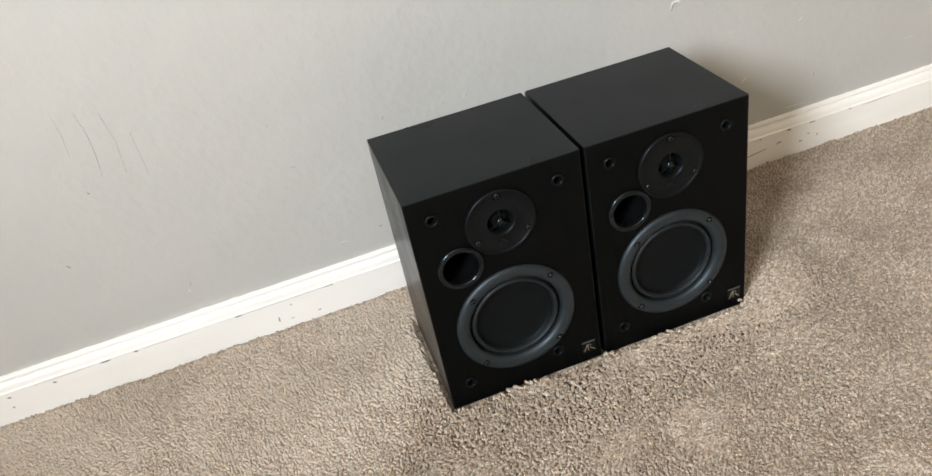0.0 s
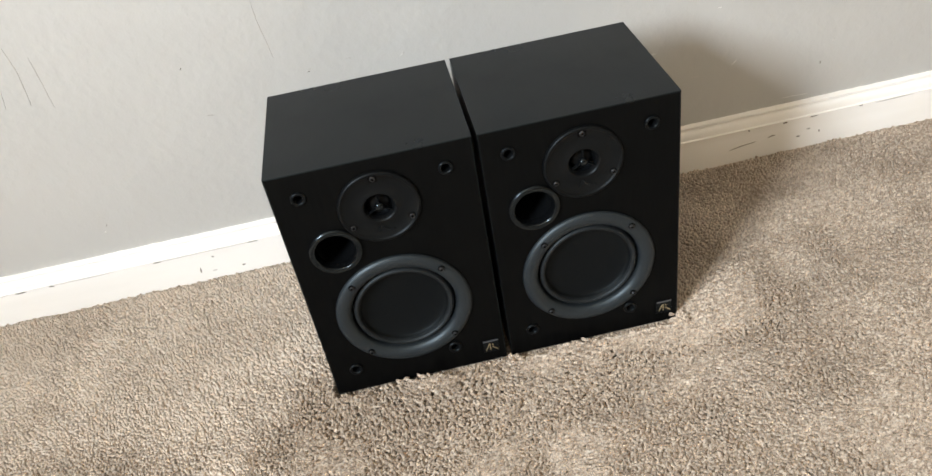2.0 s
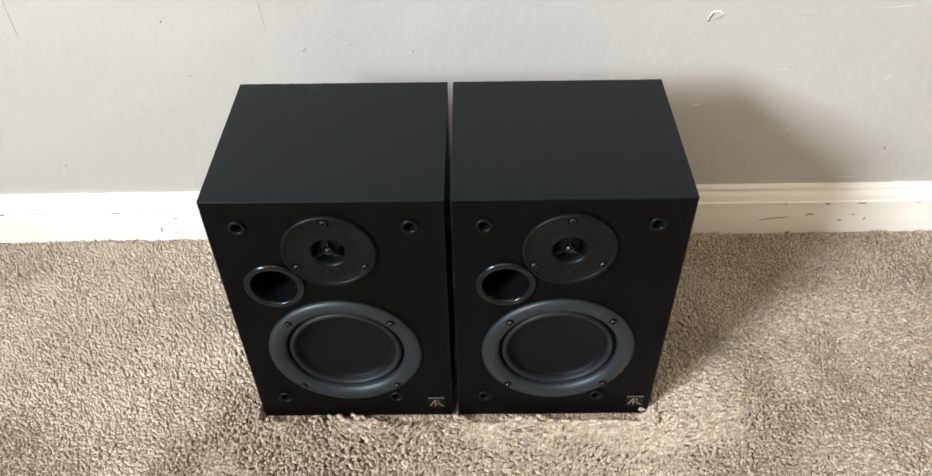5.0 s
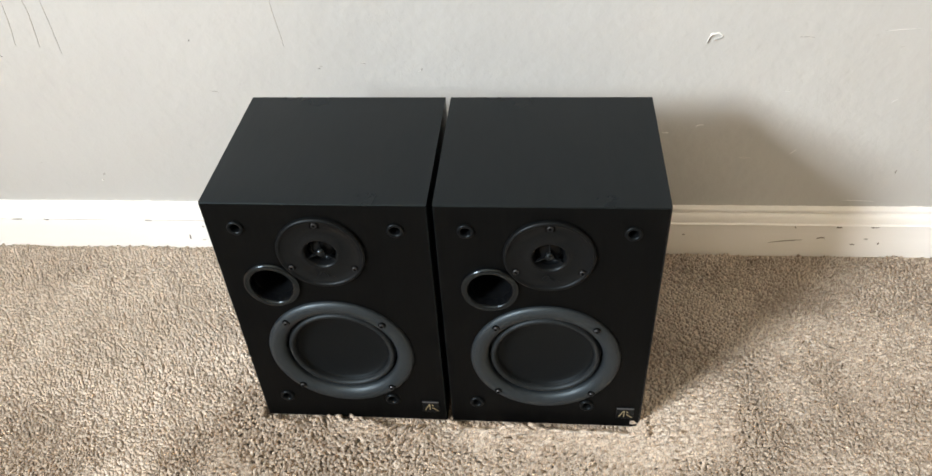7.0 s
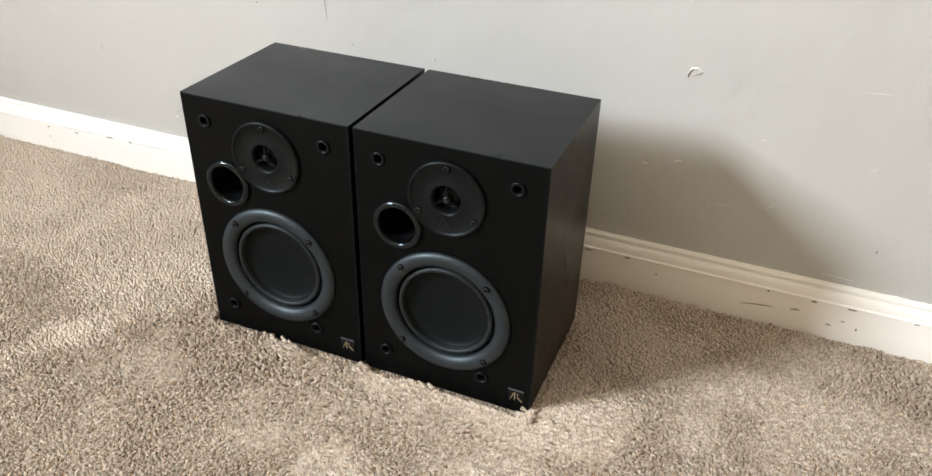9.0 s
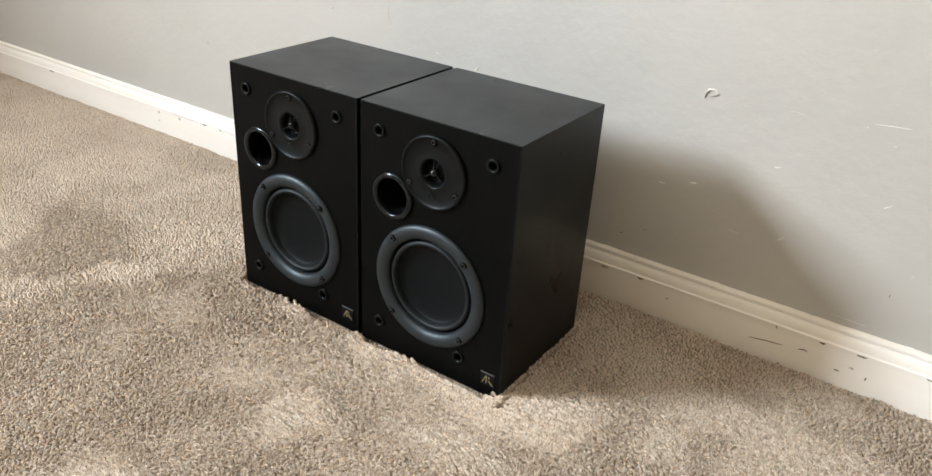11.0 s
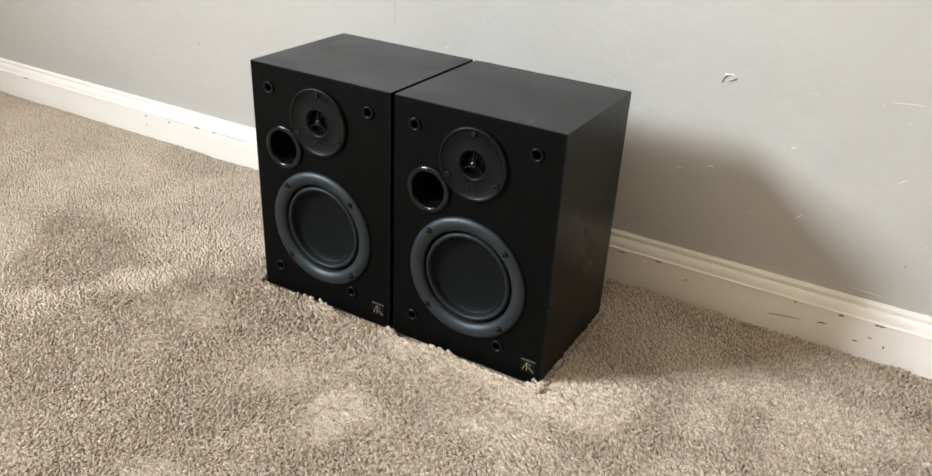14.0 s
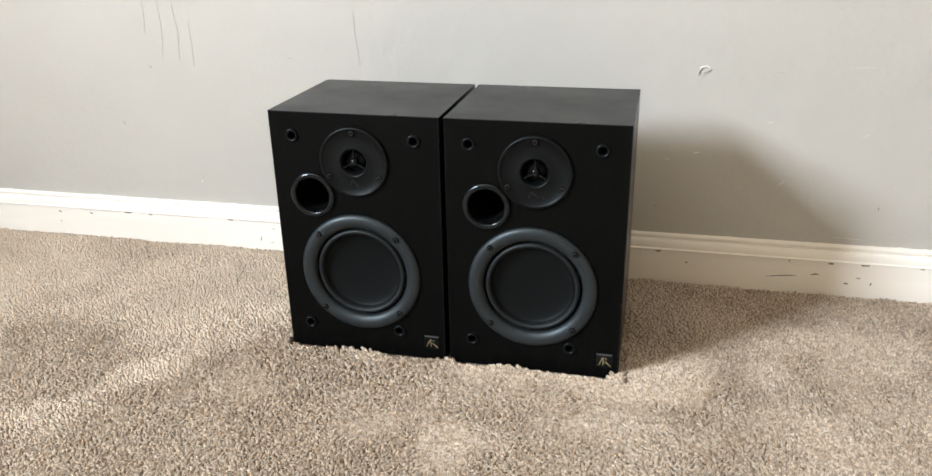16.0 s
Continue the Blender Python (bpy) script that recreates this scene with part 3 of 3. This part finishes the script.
        bm.faces.new([bm.verts.new(v) for v in (e0 + s, e0 - s, e1 - s, e1 + s)])
    ext = bmesh.ops.extrude_face_region(bm, geom=list(bm.faces))
    for v in ext["geom"]:
        if isinstance(v, bmesh.types.BMVert):
            v.co.y += 0.0006
    bmesh.ops.recalc_face_normals(bm, faces=bm.faces)
    part("gold_mark", bm, GOLD, badge, "gold printed emblem strokes")
    return tagged(sp, "black two-way bookshelf loudspeaker without grille on carpet", "loudspeaker", "pair of loudspeakers")


speaker_a = loudspeaker()
speaker_a.matrix_world = pose(-0.0990, 0.0, SP_BASE, 0, 0.35, 0.0)
copy_thing(speaker_a, pose(0.0987, 0.0, SP_BASE - 0.0010, 0, 0.25, 0.0))
FOOT = (-0.196, 0.1965, 0.0, 0.17)

# ---- carpet pile ----


def smooth_noise(x, y, scale, seed):
    rng = np.random.default_rng(seed)
    g = rng.random((64, 64))
    u, v = x / scale + 20.0, y / scale + 20.0
    i, j = np.floor(u).astype(int), np.floor(v).astype(int)
    fu, fv = u - i, v - j
    fu, fv = fu * fu * (3 - 2 * fu), fv * fv * (3 - 2 * fv)
    i, j = i % 63, j % 63
    return (g[i, j] * (1 - fu) * (1 - fv) + g[i + 1, j] * fu * (1 - fv) + g[i, j + 1] * (1 - fu) * fv + g[i + 1, j + 1] * fu * fv) * 2 - 1


def settle(v, centre, width):
    """A soft step from 0 to 1."""
    return 1 / (1 + np.exp(-(v - centre) / width))


def carpet_pile():
    """Cut yarns with flat ends, leaning as the pile was brushed and trodden."""
    rng = np.random.default_rng(7)
    s = 0.0030
    gx, gy = np.meshgrid(np.arange(-1.60, 0.86, s), np.arange(-0.52, BASE_Y - 0.001, s * 0.87), indexing="ij")
    gx = gx + (np.arange(gx.shape[1]) % 2)[None, :] * s / 2
    x, y = gx.ravel(), gy.ravel()
    x = x + rng.normal(0, s * 0.24, x.size)
    y = y + rng.normal(0, s * 0.24, y.size)
    edge = np.where(x < -0.04, -0.50 - 0.503 * (x + 0.04), -0.50 + 0.6 * np.maximum(0, x - 0.1))
    edge = np.maximum(edge, -0.52)
    keep = (y > edge) & (y < BASE_Y - 0.0012)
    x, y = x[keep], y[keep]
    n = x.size
    # the lie of the pile: a lane brushed back along the wall, trodden patches in front
    n1, n2 = smooth_noise(x, y, 0.115, 11), smooth_noise(x, y, 0.045, 12)
    n3, n4 = smooth_noise(x, y, 0.125, 13), smooth_noise(x, y, 0.04, 14)
    brink = np.interp(y, (-0.30, -0.24, -0.19, -0.11, -0.04, 0.02, 0.30), (-0.44, -0.405, -0.377, -0.325, -0.290, -0.225, 0.02))
    front = settle(x + 0.03 * n2 + 0.02 * n4 - brink, 0, 0.010)
    blob = settle(0.075 - np.hypot((x + 0.47) * 0.85, y + 0.085 + 0.25 * (x + 0.47)) + 0.03 * n1 + 0.02 * n2, 0, 0.010)
    front = np.maximum(front, 0.85 * blob)
    patch = np.tanh(2.4 * (0.7 * n1 + 0.9 * n2))
    swirl = np.tanh(2.4 * (0.7 * n3 + 0.9 * n4))
    lx = (1 - front) * (-0.45 + 0.20 * patch) + front * (np.interp(x, (-0.35, -0.05, 0.20), (0.25, -0.50, -0.92)) + 0.40 * patch) + rng.normal(0, 0.20, n)
    ly = (1 - front) * (0.60 + 0.20 * swirl) + front * (np.interp(x, (-0.35, -0.05, 0.20), (-0.55, -0.65, -0.65)) + 0.40 * swirl) + rng.normal(0, 0.20, n)
    # tufts stand up round the feet of the loudspeakers and lie crushed beneath them
    dx = np.maximum(np.maximum(FOOT[0] - x, x - FOOT[1]), 0)
    dy = np.maximum(np.maximum(FOOT[2] - y, y - FOOT[3]), 0)
    away = np.hypot(dx, dy)
    level = -0.0062 + np.exp(-away / 0.055) * (0.0074 + 0.0040 * settle(x, -0.10, 0.06)) + 0.0010 * smooth_noise(x, y, 0.09, 15) + 0.0005 * smooth_noise(x, y, 0.022, 17) + 0.0006 * smooth_noise(x, y, 0.0065, 18) + rng.normal(0, 0.0004, n)
    level = np.where(away < 0.007, np.minimum(level, 0.0050), level)
    under = away < 0.0030
    level = np.where(under, SP_BASE - 0.0022, level)
    lx, ly = np.where(under, 0, lx), np.where(under, 0, ly)
    # stems next to a foot or the board lean clear of it
    ly = np.where((away < 0.006) & (y < FOOT[2]), np.minimum(ly, -0.05), ly)
    lx = np.where((away < 0.006) & (x < FOOT[0]), np.minimum(lx, -0.05), lx)
    lx = np.where((away < 0.006) & (x > FOOT[1]), np.maximum(lx, 0.05), lx)
    ly = np.where(y > BASE_Y - 0.009, np.minimum(ly, 0.0), ly)
    high = level - FLOOR_Z
    axis = np.stack([lx, ly, np.ones(n)], 1)
    unit = axis / np.linalg.norm(axis, axis=1)[:, None]
    u = np.cross(unit, np.array([0.31, 0.95, 0.0]))
    u /= np.linalg.norm(u, axis=1)[:, None]
    v = np.cross(unit, u)
    spin = rng.random(n) * math.pi * 2
    sides, rows = 5, []
    foot = np.stack([x, y, np.full(n, FLOOR_Z - 0.001)], 1)
    thick = 0.00172 * np.clip(1 + rng.normal(0, 0.16, n), 0.6, 1.5)
    for f, r, turn in ((0.0, 0.90, 0.0), (1.0, 1.0, 0.7)):
        centre = foot + axis * (high * f)[:, None]
        for q in range(sides):
            a = spin + turn + 2 * math.pi * q / sides
            rr = thick * r * (1 + rng.normal(0, 0.16, n))
            rows.append(centre + u * (np.cos(a) * rr)[:, None] + v * (np.sin(a) * rr)[:, None] + unit * rng.normal(0, 0.00035, n)[:, None] * f)
    rows.append(centre + unit * (0.0006 + rng.normal(0, 0.0003, n))[:, None])
    verts = np.stack(rows, 1)
    per = sides * 2 + 1
    tris = []
    for q in range(sides):
        a, b = q, (q + 1) % sides
        tris += [(a, b, b + sides), (a, b + sides, a + sides)]
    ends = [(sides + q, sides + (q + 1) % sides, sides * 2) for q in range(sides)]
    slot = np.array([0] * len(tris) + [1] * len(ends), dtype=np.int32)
    tris = np.array(tris + ends)
    faces = (tris[None] + (np.arange(n) * per)[:, None, None]).reshape(-1, 3)
    me = bpy.data.meshes.new("carpet_pile")
    me.vertices.add(n * per)
    me.vertices.foreach_set("co", verts.reshape(-1).astype(np.float32))
    m = len(faces)
    me.loops.add(m * 3)
    me.loops.foreach_set("vertex_index", faces.reshape(-1).astype(np.int32))
    me.polygons.add(m)
    me.polygons.foreach_set("loop_start", (np.arange(m) * 3).astype(np.int32))
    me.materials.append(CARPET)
    me.materials.append(SHADED_YARN_END)
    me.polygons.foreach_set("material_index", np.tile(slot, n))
    me.update(calc_edges=True)
    ob = new("carpet_pile", me)
    return tagged(ob, "beige cut-pile carpet with brushed patches", "carpet", kind="stuff")


carpet_pile()
